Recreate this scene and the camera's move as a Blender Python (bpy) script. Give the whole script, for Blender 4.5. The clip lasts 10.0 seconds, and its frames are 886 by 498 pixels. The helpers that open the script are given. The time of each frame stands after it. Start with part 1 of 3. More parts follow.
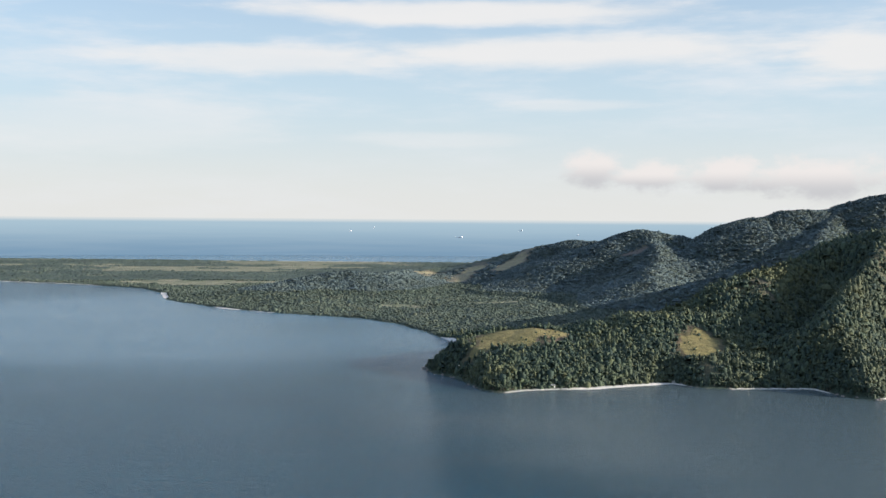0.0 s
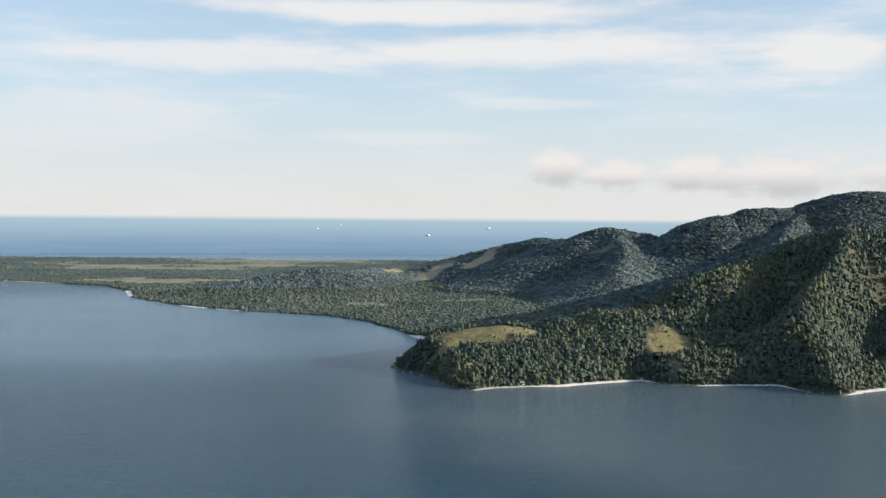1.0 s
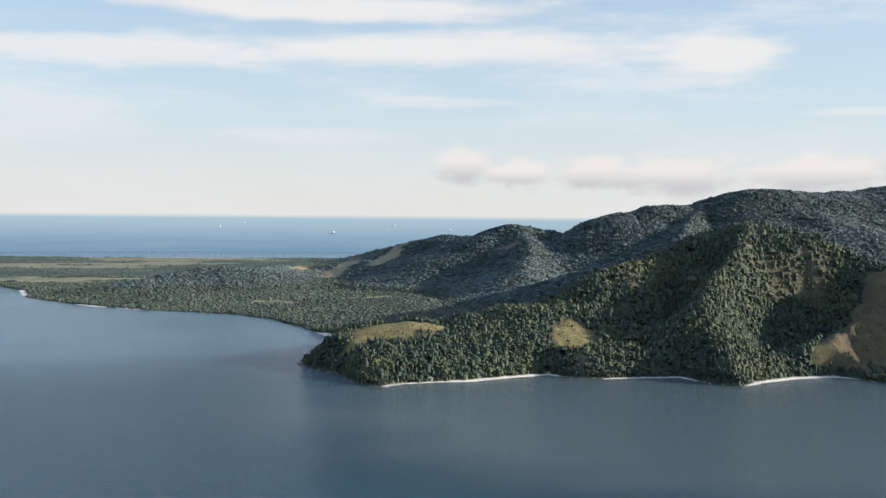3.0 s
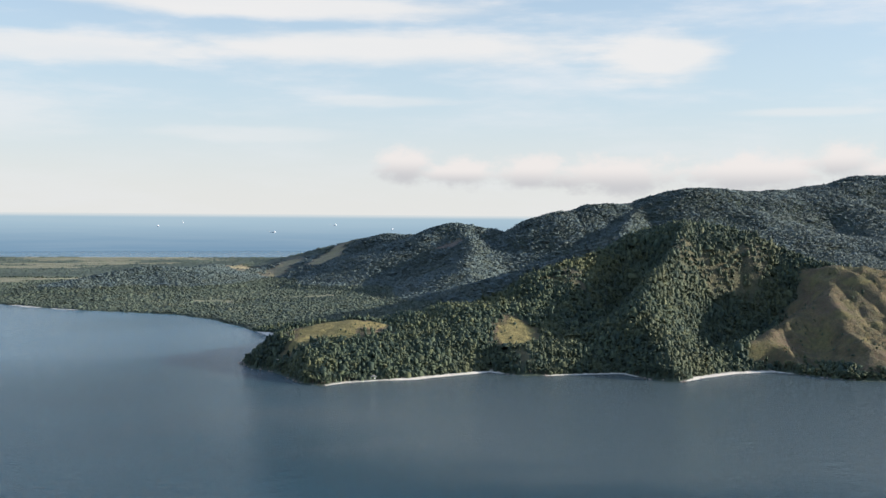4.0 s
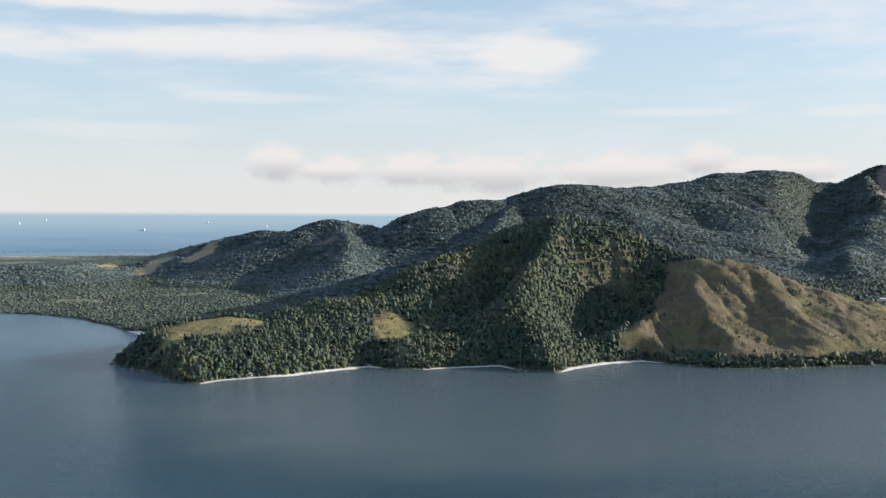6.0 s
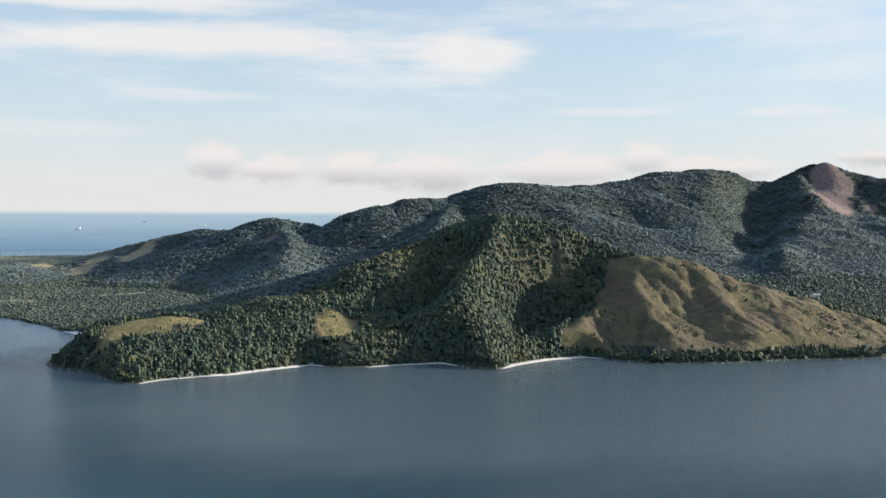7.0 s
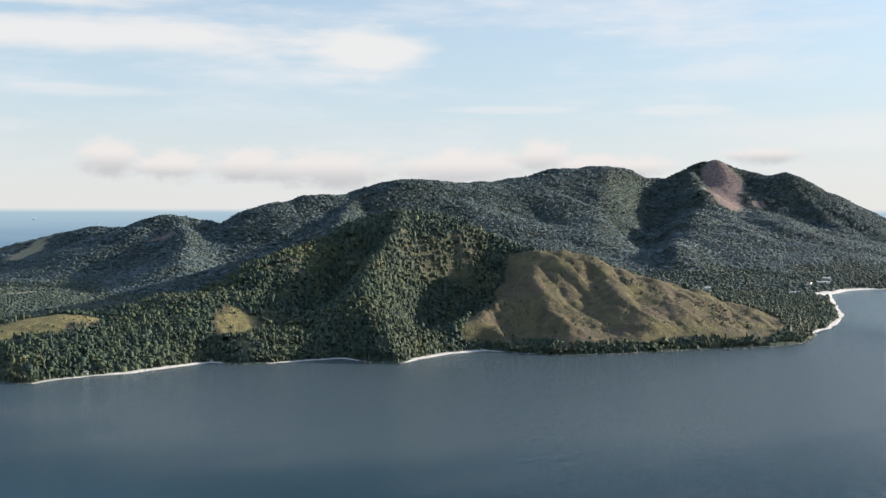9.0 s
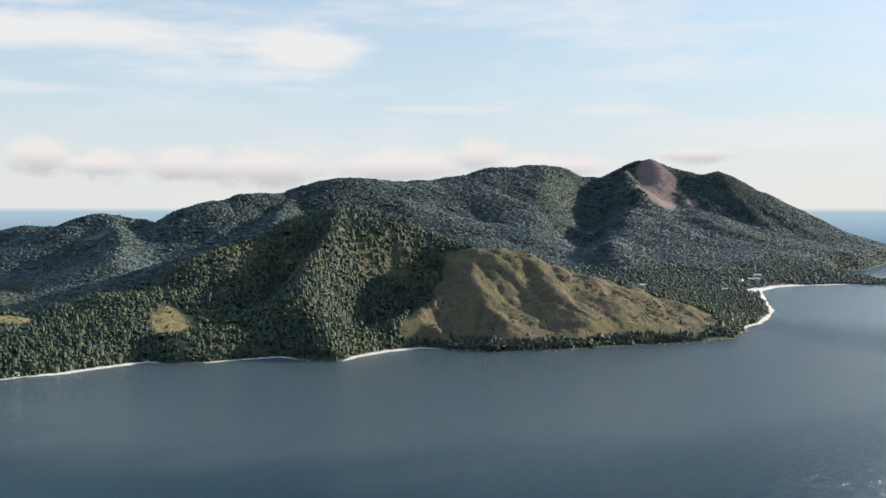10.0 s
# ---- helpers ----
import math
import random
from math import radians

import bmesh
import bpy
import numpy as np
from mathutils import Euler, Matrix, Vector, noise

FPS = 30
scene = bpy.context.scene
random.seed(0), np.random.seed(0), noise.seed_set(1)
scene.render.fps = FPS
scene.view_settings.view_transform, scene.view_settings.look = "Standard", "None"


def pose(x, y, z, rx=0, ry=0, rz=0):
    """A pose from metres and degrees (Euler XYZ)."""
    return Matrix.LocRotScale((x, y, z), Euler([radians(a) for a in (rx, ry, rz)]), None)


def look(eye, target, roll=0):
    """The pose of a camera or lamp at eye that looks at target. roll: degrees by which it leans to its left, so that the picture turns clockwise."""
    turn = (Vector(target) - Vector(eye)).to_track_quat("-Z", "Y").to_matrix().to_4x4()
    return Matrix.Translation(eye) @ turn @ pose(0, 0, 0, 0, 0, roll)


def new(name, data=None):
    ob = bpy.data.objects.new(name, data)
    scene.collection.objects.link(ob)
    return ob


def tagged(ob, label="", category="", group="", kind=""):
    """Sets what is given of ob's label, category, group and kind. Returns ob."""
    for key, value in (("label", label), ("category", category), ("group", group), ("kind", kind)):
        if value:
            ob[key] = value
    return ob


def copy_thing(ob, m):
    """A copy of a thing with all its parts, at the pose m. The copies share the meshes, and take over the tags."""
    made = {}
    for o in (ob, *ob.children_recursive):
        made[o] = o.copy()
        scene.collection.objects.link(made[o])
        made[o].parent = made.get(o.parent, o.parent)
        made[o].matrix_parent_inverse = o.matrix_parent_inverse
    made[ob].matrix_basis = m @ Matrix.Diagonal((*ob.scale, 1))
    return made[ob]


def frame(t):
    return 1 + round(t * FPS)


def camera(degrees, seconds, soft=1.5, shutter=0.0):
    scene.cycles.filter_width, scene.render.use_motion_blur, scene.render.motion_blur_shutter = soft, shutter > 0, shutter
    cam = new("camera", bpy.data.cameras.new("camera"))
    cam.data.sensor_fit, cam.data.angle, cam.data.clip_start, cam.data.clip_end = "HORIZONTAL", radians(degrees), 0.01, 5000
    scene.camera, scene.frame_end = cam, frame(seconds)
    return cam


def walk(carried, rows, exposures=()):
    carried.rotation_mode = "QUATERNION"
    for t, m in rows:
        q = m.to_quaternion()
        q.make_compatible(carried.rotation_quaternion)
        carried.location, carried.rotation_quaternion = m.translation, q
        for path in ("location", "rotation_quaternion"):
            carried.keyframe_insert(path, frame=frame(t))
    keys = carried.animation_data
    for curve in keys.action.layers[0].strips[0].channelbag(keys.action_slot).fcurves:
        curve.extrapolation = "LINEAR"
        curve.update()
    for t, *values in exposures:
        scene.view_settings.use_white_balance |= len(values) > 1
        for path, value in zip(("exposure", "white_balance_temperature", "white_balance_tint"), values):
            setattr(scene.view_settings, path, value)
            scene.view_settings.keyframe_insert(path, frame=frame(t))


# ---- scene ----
cam = camera(45.92, 10.0)
# seconds, place in metres, then heading to the right, pitch and lean in degrees
ROWS = [
    (0.0, 0.00, 0.00, 150.01, 0.000, -1.624, -0.442),
    (0.5, -0.95, 1.83, 149.48, 0.806, -1.677, -0.480),
    (1.0, -1.86, 3.56, 148.95, 1.819, -1.703, -0.505),
    (1.5, -2.69, 5.08, 148.44, 3.066, -1.726, -0.521),
    (2.0, -3.40, 6.26, 147.92, 4.369, -1.744, -0.516),
    (2.5, -4.00, 7.01, 147.40, 5.665, -1.765, -0.497),
    (4.0, -5.53, 7.91, 145.73, 10.239, -1.798, -0.438),
    (4.5, -6.11, 7.91, 145.15, 12.175, -1.825, -0.394),
    (5.0, -6.74, 7.71, 144.55, 14.240, -1.850, -0.351),
    (5.5, -7.45, 7.42, 143.94, 15.632, -1.871, -0.322),
    (7.0, -9.71, 6.27, 142.05, 20.317, -1.934, -0.248),
    (7.5, -10.33, 5.77, 141.45, 21.756, -1.965, -0.226),
    (8.0, -10.82, 5.12, 140.88, 23.028, -1.997, -0.208),
    (8.5, -11.28, 4.30, 140.33, 24.284, -2.037, -0.177),
    (9.0, -11.82, 3.32, 139.78, 25.764, -2.065, -0.131),
    (9.5, -12.46, 2.23, 139.21, 27.125, -2.081, -0.095),
    (10.0, -13.18, 1.09, 138.62, 29.165, -2.105, -0.072),
]
walk(cam, [(t, pose(x, y, z, 90 + pitch, lean, -heading)) for t, x, y, z, heading, pitch, lean in ROWS])

# ---- light ----
SUN_BEARING, SUN_HEIGHT = 101.0, 15.5     # degrees clockwise from straight ahead, and above the horizon
sun_way = Vector((math.sin(radians(SUN_BEARING)) * math.cos(radians(SUN_HEIGHT)),
                  math.cos(radians(SUN_BEARING)) * math.cos(radians(SUN_HEIGHT)), math.sin(radians(SUN_HEIGHT))))
sun = new("sun", bpy.data.lights.new("sun", "SUN"))
sun.data.energy, sun.data.angle, sun.data.color = 10.0, radians(0.6), (1.0, 0.91, 0.80)
sun.matrix_world = look(sun_way * 3000, (0, 0, 0))


class Nodes:
    """Short hand for building a node tree."""

    def __init__(self, tree):
        self.tree = tree
        tree.nodes.clear()

    def add(self, kind, _set=None, **inputs):
        n = self.tree.nodes.new(kind)
        for k, v in (_set or {}).items():
            setattr(n, k, v)
        for k, v in inputs.items():
            self.put(n, k.replace("_", " "), v)
        return n

    def put(self, n, key, v):
        s = n.inputs[int(key[1:])] if key[0] == "i" and key[1:].isdigit() else n.inputs[key]
        if hasattr(v, "is_output"):
            self.tree.links.new(v, s)
        else:
            s.default_value = v

    def math(self, op, a, b=0.0, c=0.0, clamp=False):
        n = self.add("ShaderNodeMath", {"operation": op, "use_clamp": clamp}, i0=a, i1=b, i2=c)
        return n.outputs[0]

    def ramp(self, fac, lo, hi, a=0.0, b=1.0):
        n = self.add("ShaderNodeMapRange", {"interpolation_type": "SMOOTHSTEP"}, Value=fac)
        n.inputs["From Min"].default_value, n.inputs["From Max"].default_value = lo, hi
        n.inputs["To Min"].default_value, n.inputs["To Max"].default_value = a, b
        return n.outputs[0]

    def mix(self, fac, a, b, mode="MIX"):
        n = self.add("ShaderNodeMix", {"data_type": "RGBA", "blend_type": mode})
        self.put(n, "i0", fac), self.put(n, "i6", a), self.put(n, "i7", b)
        return n.outputs[2]

    def noise(self, vec, scale, detail=4.0, rough=0.55):
        n = self.add("ShaderNodeTexNoise", None, Scale=scale, Detail=detail, Roughness=rough)
        if vec is not None:
            self.put(n, "Vector", vec)
        return n.outputs[0]


def rgb(r, g, b):
    return (r, g, b, 1.0)


world = bpy.data.worlds.new("sky")
scene.world = world
world.use_nodes = True
W = Nodes(world.node_tree)
way = W.add("ShaderNodeTexCoord").outputs["Generated"]
xyz = W.add("ShaderNodeSeparateXYZ", None, Vector=way)
up = xyz.outputs[2]
sky = W.add("ShaderNodeTexSky", {"sky_type": "NISHITA", "sun_disc": False, "sun_elevation": radians(SUN_HEIGHT),
                                 "sun_rotation": radians(SUN_BEARING), "air_density": 1.0, "dust_density": 1.6, "ozone_density": 1.2})
blue = W.mix(1.0, sky.outputs[0], rgb(0.164, 0.178, 0.208), "MULTIPLY")
# pale haze low over the sea
haze = W.ramp(up, -0.03, 0.40, 0.95, 0.0)
base = W.mix(haze, blue, W.mix(W.ramp(up, 0.0, 0.13), rgb(0.82, 0.825, 0.81), rgb(0.64, 0.78, 0.88)))
bearing = W.math("ARCTAN2", xyz.outputs[0], xyz.outputs[1])
flat = W.add("ShaderNodeCombineXYZ", None, X=bearing, Y=W.math("MULTIPLY", up, 5.0), Z=0.0).outputs[0]
wisp = W.noise(flat, 5.0, 7.0, 0.6)
lump = W.noise(W.add("ShaderNodeCombineXYZ", None, X=bearing, Y=W.math("MULTIPLY", up, 1.6), Z=3.1).outputs[0], 34.0, 5.0, 0.6)
# thin veil everywhere above
veil = W.math("MULTIPLY", W.math("ADD", W.ramp(wisp, 0.42, 0.72), W.ramp(up, 0.18, 0.5, 0.0, 0.85)), W.ramp(up, 0.05, 0.15, 0.3, 0.7), clamp=True)
base = W.mix(veil, base, W.mix(W.ramp(up, 0.22, 0.5), rgb(0.83, 0.85, 0.885), rgb(0.46, 0.65, 1.02)))


def cloud(sky_so_far, b, u, rb, ru, strength, ragged, grain, tone):
    """A cloud bank round a bearing and a height, with ragged edges."""
    p = W.math("POWER", W.math("DIVIDE", W.math("SUBTRACT", bearing, b), rb), 2.0)
    q = W.math("POWER", W.math("DIVIDE", W.math("SUBTRACT", up, u), ru), 2.0)
    r = W.math("SQRT", W.math("ADD", p, q))
    r = W.math("ADD", r, W.math("MULTIPLY", W.math("SUBTRACT", grain, 0.5), -ragged))
    return W.mix(W.ramp(r, 1.25, 0.45, 0.0, strength), sky_so_far, tone)


PALE, ROSY, GREY = rgb(0.87, 0.86, 0.855), rgb(0.88, 0.83, 0.81), rgb(0.59, 0.59, 0.615)
BANKS = [(0.02, 0.192, 0.23, 0.013, 0.9, 1.6), (0.12, 0.157, 0.20, 0.017, 0.9, 1.5), (-0.17, 0.147, 0.13, 0.015, 0.75, 1.8),
         (0.39, 0.147, 0.068, 0.024, 0.9, 2.2), (0.677, 0.094, 0.05, 0.005, 0.45, 1.5), (0.507, 0.096, 0.07, 0.005, 0.45, 1.5),
         (0.835, 0.071, 0.16, 0.020, 0.4, 1.5), (0.123, 0.108, 0.07, 0.006, 0.4, 1.5), (0.0, 0.076, 0.11, 0.008, 0.3, 1.5),
         (-0.3, 0.085, 0.16, 0.03, 0.35, 1.6)]
for b, u, rb, ru, strength, ragged in BANKS:
    base = cloud(base, b, u, rb, ru, strength, ragged, wisp, PALE)
PUFFS = [(0.141, 0.048, 0.026, 0.014), (0.196, 0.040, 0.036, 0.010), (0.263, 0.041, 0.038, 0.013), (0.346, 0.040, 0.055, 0.015),
         (0.471, 0.041, 0.060, 0.014), (0.542, 0.051, 0.026, 0.014), (0.606, 0.041, 0.050, 0.010), (0.746, 0.052, 0.030, 0.007)]
for b, u, rb, ru in PUFFS:
    tone = W.mix(W.ramp(up, u - ru * 0.9, u + ru * 0.5), GREY, ROSY)
    base = cloud(base, b, u, rb * 1.1, ru * 1.35, 0.9, 1.7, lump, tone)
back = W.add("ShaderNodeBackground", None, Color=base, Strength=1.0)
W.tree.links.new(back.outputs[0], W.add("ShaderNodeOutputWorld").inputs[0])


# ---- materials ----
def material(name):
    m = bpy.data.materials.new(name)
    m.use_nodes = True
    n = Nodes(m.node_tree)
    shader = n.add("ShaderNodeBsdfPrincipled")
    m.node_tree.links.new(shader.outputs[0], n.add("ShaderNodeOutputMaterial").inputs[0])
    return m, n, shader


def place(n):
    return n.add("ShaderNodeNewGeometry").outputs["Position"]


def bump(n, shader, height, strength, distance):
    b = n.add("ShaderNodeBump", None, Height=height, Strength=strength, Distance=distance)
    n.put(shader, "Normal", b.outputs[0])


def leaf_material(name, dark, light, dry, patchy=0.0, deep=0.55):
    m, n, s = material(name)
    isle = n.add("ShaderNodeNewGeometry").outputs["Random Per Island"]
    p = place(n)
    c = n.mix(n.ramp(isle, 0.0, 1.0), dark, light)
    c = n.mix(n.ramp(n.noise(p, 0.018, 4.0, 0.6), 0.46, 0.68, 0.0, 0.7), c, dry)
    c = n.mix(n.math("MULTIPLY", n.ramp(n.math("FRACT", n.math("MULTIPLY", isle, 7.31)), 0.86, 0.9), 0.6 if deep > 0.3 else 0.25), c, dry)
    c = n.mix(n.ramp(n.noise(p, 0.9, 3.0), 0.35, 0.7, 0.0, deep), c, n.mix(0.5, c, rgb(0.01, 0.018, 0.008)))
    if patchy:
        c = n.mix(n.ramp(n.noise(p, 0.0045, 4.0, 0.6), 0.44, 0.62, 0.0, patchy), c, n.mix(0.6, dark, rgb(0.02, 0.03, 0.02)))
    n.put(s, "Base Color", c), n.put(s, "Roughness", 0.75), n.put(s, "Specular IOR Level", 0.25)
    bump(n, s, n.noise(p, 1.3, 4.0, 0.7), 0.5 if deep > 0.3 else 0.2, 0.5)
    return m


LEAF_NEAR = leaf_material("broadleaf_canopy", rgb(0.022, 0.041, 0.031), rgb(0.060, 0.081, 0.045), rgb(0.098, 0.102, 0.044), 0.3, 0.32)
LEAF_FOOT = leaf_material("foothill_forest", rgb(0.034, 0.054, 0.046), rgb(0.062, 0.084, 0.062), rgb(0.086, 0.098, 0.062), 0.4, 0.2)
# haze over the distant mountain is put into this paler, bluer leaf colour
LEAF_FAR_HAZED = leaf_material("mountain_forest_hazed", rgb(0.058, 0.084, 0.088), rgb(0.076, 0.104, 0.098), rgb(0.092, 0.110, 0.088), 0.3, 0.12)
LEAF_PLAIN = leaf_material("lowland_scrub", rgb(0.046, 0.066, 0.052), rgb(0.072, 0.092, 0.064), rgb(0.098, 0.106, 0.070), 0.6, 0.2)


def land_material():
    m, n, s = material("island_soil_and_grass")
    p = place(n)
    cover = n.add("ShaderNodeAttribute", {"attribute_name": "cover"})
    parts = n.add("ShaderNodeSeparateColor", None, Color=cover.outputs["Color"])
    grass, sand, rock = parts.outputs[0], parts.outputs[1], parts.outputs[2]
    big, mid, fine = n.noise(p, 0.02, 4.0), n.noise(p, 0.12, 5.0, 0.65), n.noise(p, 1.1, 5.0, 0.7)
    floor = n.mix(fine, rgb(0.036, 0.054, 0.038), rgb(0.066, 0.082, 0.056))
    g = n.mix(n.ramp(mid, 0.35, 0.68), rgb(0.086, 0.060, 0.036), rgb(0.160, 0.114, 0.060))
    g = n.mix(n.ramp(big, 0.47, 0.70), g, rgb(0.135, 0.086, 0.062))
    g = n.mix(n.ramp(grass, 0.87, 0.98, 0.0, 0.75), g, n.mix(n.ramp(mid, 0.35, 0.68), rgb(0.200, 0.165, 0.062), rgb(0.340, 0.275, 0.105)))
    g = n.mix(n.ramp(n.noise(n.add("ShaderNodeMapping", None, Vector=p, Location=(37.0, 11.0, 5.0)).outputs[0], 0.028, 4.0, 0.6), 0.50, 0.66, 0.0, 0.55), g, rgb(0.190, 0.165, 0.058))
    tuft = n.noise(p, 0.33, 4.0, 0.7)
    g = n.mix(n.ramp(tuft, 0.42, 0.62, 0.0, 0.5), g, rgb(0.080, 0.082, 0.034))
    g = n.mix(n.ramp(fine, 0.4, 0.75, 0.0, 0.45), g, rgb(0.085, 0.085, 0.034))
    sandy = n.mix(fine, rgb(0.54, 0.49, 0.42), rgb(0.68, 0.63, 0.55))
    stone = n.mix(n.ramp(mid, 0.3, 0.7), rgb(0.115, 0.084, 0.074), rgb(0.20, 0.145, 0.124))
    c = n.mix(n.math("ADD", grass, n.math("MULTIPLY", n.math("SUBTRACT", mid, 0.5), n.math("MULTIPLY", grass, 0.8)), clamp=True), floor, g)
    c = n.mix(cover.outputs["Alpha"], c, n.mix(n.ramp(big, 0.35, 0.65), rgb(0.135, 0.145, 0.088), rgb(0.225, 0.205, 0.135)))
    c = n.mix(rock, c, stone)
    c = n.mix(sand, c, sandy)
    n.put(s, "Base Color", c), n.put(s, "Roughness", 0.9), n.put(s, "Specular IOR Level", 0.2)
    bump(n, s, n.math("ADD", mid, n.math("ADD", n.math("MULTIPLY", tuft, 0.5), n.math("MULTIPLY", fine, 0.25))), 0.9, 2.5)
    return m


def water_material():
    m, n, s = material("sea_water")
    p = place(n)
    stretch = n.add("ShaderNodeMapping", None, Vector=p, Rotation=(0, 0, 0.9), Scale=(1.0, 2.4, 1.0)).outputs[0]
    swell, chop = n.noise(stretch, 0.06, 4.0, 0.62), n.noise(stretch, 0.22, 4.0, 0.7)
    broad = n.noise(n.add("ShaderNodeMapping", None, Vector=p, Rotation=(0, 0, 0.4), Scale=(1.0, 2.5, 1.0)).outputs[0], 0.003, 4.0)
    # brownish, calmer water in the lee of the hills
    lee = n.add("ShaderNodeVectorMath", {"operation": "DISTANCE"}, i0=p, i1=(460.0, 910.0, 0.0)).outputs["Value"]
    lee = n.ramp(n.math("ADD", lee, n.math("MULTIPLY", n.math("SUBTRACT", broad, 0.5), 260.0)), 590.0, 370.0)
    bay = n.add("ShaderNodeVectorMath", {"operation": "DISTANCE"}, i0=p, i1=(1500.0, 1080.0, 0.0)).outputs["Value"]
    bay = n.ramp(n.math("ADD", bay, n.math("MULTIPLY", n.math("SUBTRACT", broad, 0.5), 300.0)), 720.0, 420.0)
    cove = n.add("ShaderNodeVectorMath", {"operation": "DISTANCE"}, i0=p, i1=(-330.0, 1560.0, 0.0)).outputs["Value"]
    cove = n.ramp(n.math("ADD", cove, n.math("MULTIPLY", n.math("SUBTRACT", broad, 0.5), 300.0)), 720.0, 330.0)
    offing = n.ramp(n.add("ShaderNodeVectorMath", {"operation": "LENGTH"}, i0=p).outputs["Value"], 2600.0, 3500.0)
    calm = n.math("MAXIMUM", n.math("MAXIMUM", lee, bay), n.math("MAXIMUM", cove, offing))
    c = n.mix(n.ramp(broad, 0.35, 0.65), rgb(0.003, 0.034, 0.056), rgb(0.007, 0.046, 0.070))
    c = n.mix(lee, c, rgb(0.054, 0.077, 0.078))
    # bay: brightness of reflected pale sky is put into the base colour
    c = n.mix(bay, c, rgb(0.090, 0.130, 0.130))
    # cove likewise; offing painted paler with distance, as haze would, towards the rim
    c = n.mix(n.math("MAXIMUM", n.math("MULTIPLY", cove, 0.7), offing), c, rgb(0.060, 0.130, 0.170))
    fleck = n.math("MULTIPLY", n.ramp(n.noise(stretch, 0.22, 2.0), 0.80, 0.83), n.ramp(n.noise(p, 0.02, 2.0), 0.5, 0.62))
    c = n.mix(fleck, c, rgb(0.6, 0.62, 0.62))
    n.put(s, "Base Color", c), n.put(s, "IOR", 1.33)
    n.put(s, "Roughness", n.math("ADD", n.ramp(broad, 0.3, 0.7, 0.13, 0.19), n.math("MULTIPLY", fleck, 0.4)))
    b = n.add("ShaderNodeBump", None, Height=n.math("ADD", swell, n.math("MULTIPLY", chop, 0.6)), Distance=3.6)
    n.put(b, "Strength", n.math("MULTIPLY", n.ramp(calm, 0.0, 1.0, 1.0, 0.42), n.ramp(broad, 0.3, 0.7, 0.85, 1.0)))
    n.put(s, "Normal", b.outputs[0])
    return m


def distance_material():
    """The far sea: a rim that glows, with horizon haze painted into its colour."""
    m, n, s = material("far_sea_glow")
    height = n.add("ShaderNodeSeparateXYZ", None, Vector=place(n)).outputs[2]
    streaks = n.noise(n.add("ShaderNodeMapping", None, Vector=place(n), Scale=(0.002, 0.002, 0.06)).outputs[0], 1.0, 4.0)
    # painted haze: the emitted colour pales with height up the rim
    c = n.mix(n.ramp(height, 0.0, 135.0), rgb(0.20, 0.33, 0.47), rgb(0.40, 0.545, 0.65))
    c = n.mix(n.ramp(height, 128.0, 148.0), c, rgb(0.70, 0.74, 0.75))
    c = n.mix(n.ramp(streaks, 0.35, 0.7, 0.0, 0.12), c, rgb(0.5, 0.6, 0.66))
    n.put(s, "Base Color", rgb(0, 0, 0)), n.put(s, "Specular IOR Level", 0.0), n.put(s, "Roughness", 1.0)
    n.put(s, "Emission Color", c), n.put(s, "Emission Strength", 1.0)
    return m


LAND, WATER, FAR_SEA_GLOW = land_material(), water_material(), distance_material()


# ---- the shape of the island ----
def lattice(ix, iy, seed):
    h = (ix.astype(np.int64) * 374761393 + iy.astype(np.int64) * 668265263 + seed * 974634777) & 0xFFFFFFFF
    h = ((h ^ (h >> 13)) * 1274126177) & 0xFFFFFFFF
    return ((h ^ (h >> 16)) & 0xFFFF) / 65535.0


def value_noise(x, y, seed=0):
    ix, iy = np.floor(x), np.floor(y)
    fx, fy = x - ix, y - iy
    fx, fy = fx * fx * (3 - 2 * fx), fy * fy * (3 - 2 * fy)
    a, b = lattice(ix, iy, seed), lattice(ix + 1, iy, seed)
    c, d = lattice(ix, iy + 1, seed), lattice(ix + 1, iy + 1, seed)
    return (a + (b - a) * fx) * (1 - fy) + (c + (d - c) * fx) * fy


def fbm(x, y, size, octaves=4, seed=0):
    """Fractal noise from -1 to 1, of that size in metres."""
    total, gain, norm = 0.0, 1.0, 0.0
    for k in range(octaves):
        total, norm = total + gain * (value_noise(x / size, y / size, seed + k) * 2 - 1), norm + gain
        size, gain = size / 2.03, gain * 0.52
    return total / norm


def smooth(a, b, v):
    t = np.clip((v - a) / (b - a), 0, 1)
    return t * t * (3 - 2 * t)


BAY = [(-2900, 3200), (-1900, 2760), (-1018, 2401), (-821, 2320), (-637, 2208), (-557, 2064), (-507, 1908), (-463, 1847), (-356, 1717),
       (-282, 1661), (-194, 1609), (-122, 1569), (-67, 1497), (-25, 1394), (1, 1310), (14, 1270), (30, 1200)]
HEADLAND = [(5, 1110), (-20, 1049), (-7, 1008), (10, 990), (34, 919), (53, 899), (73, 912), (104, 922), (139, 924), (212, 959)]
COVES = [(237, 935), (266, 930), (333, 933), (347, 895), (368, 879), (441, 922), (483, 924), (525, 867), (598, 846), (667, 843), (766, 826),
         (826, 838), (871, 874)]
EAST = [(897, 899), (956, 930), (1099, 1043), (1228, 1185), (1355, 1313), (1443, 1357), (1514, 1368), (1613, 1348), (1664, 1304),
        (1800, 1230), (2100, 1130), (2160, 1200), (1773, 1400), (1790, 1517), (1960, 1655), (2067, 1665), (2325, 1818), (2620, 1960)]
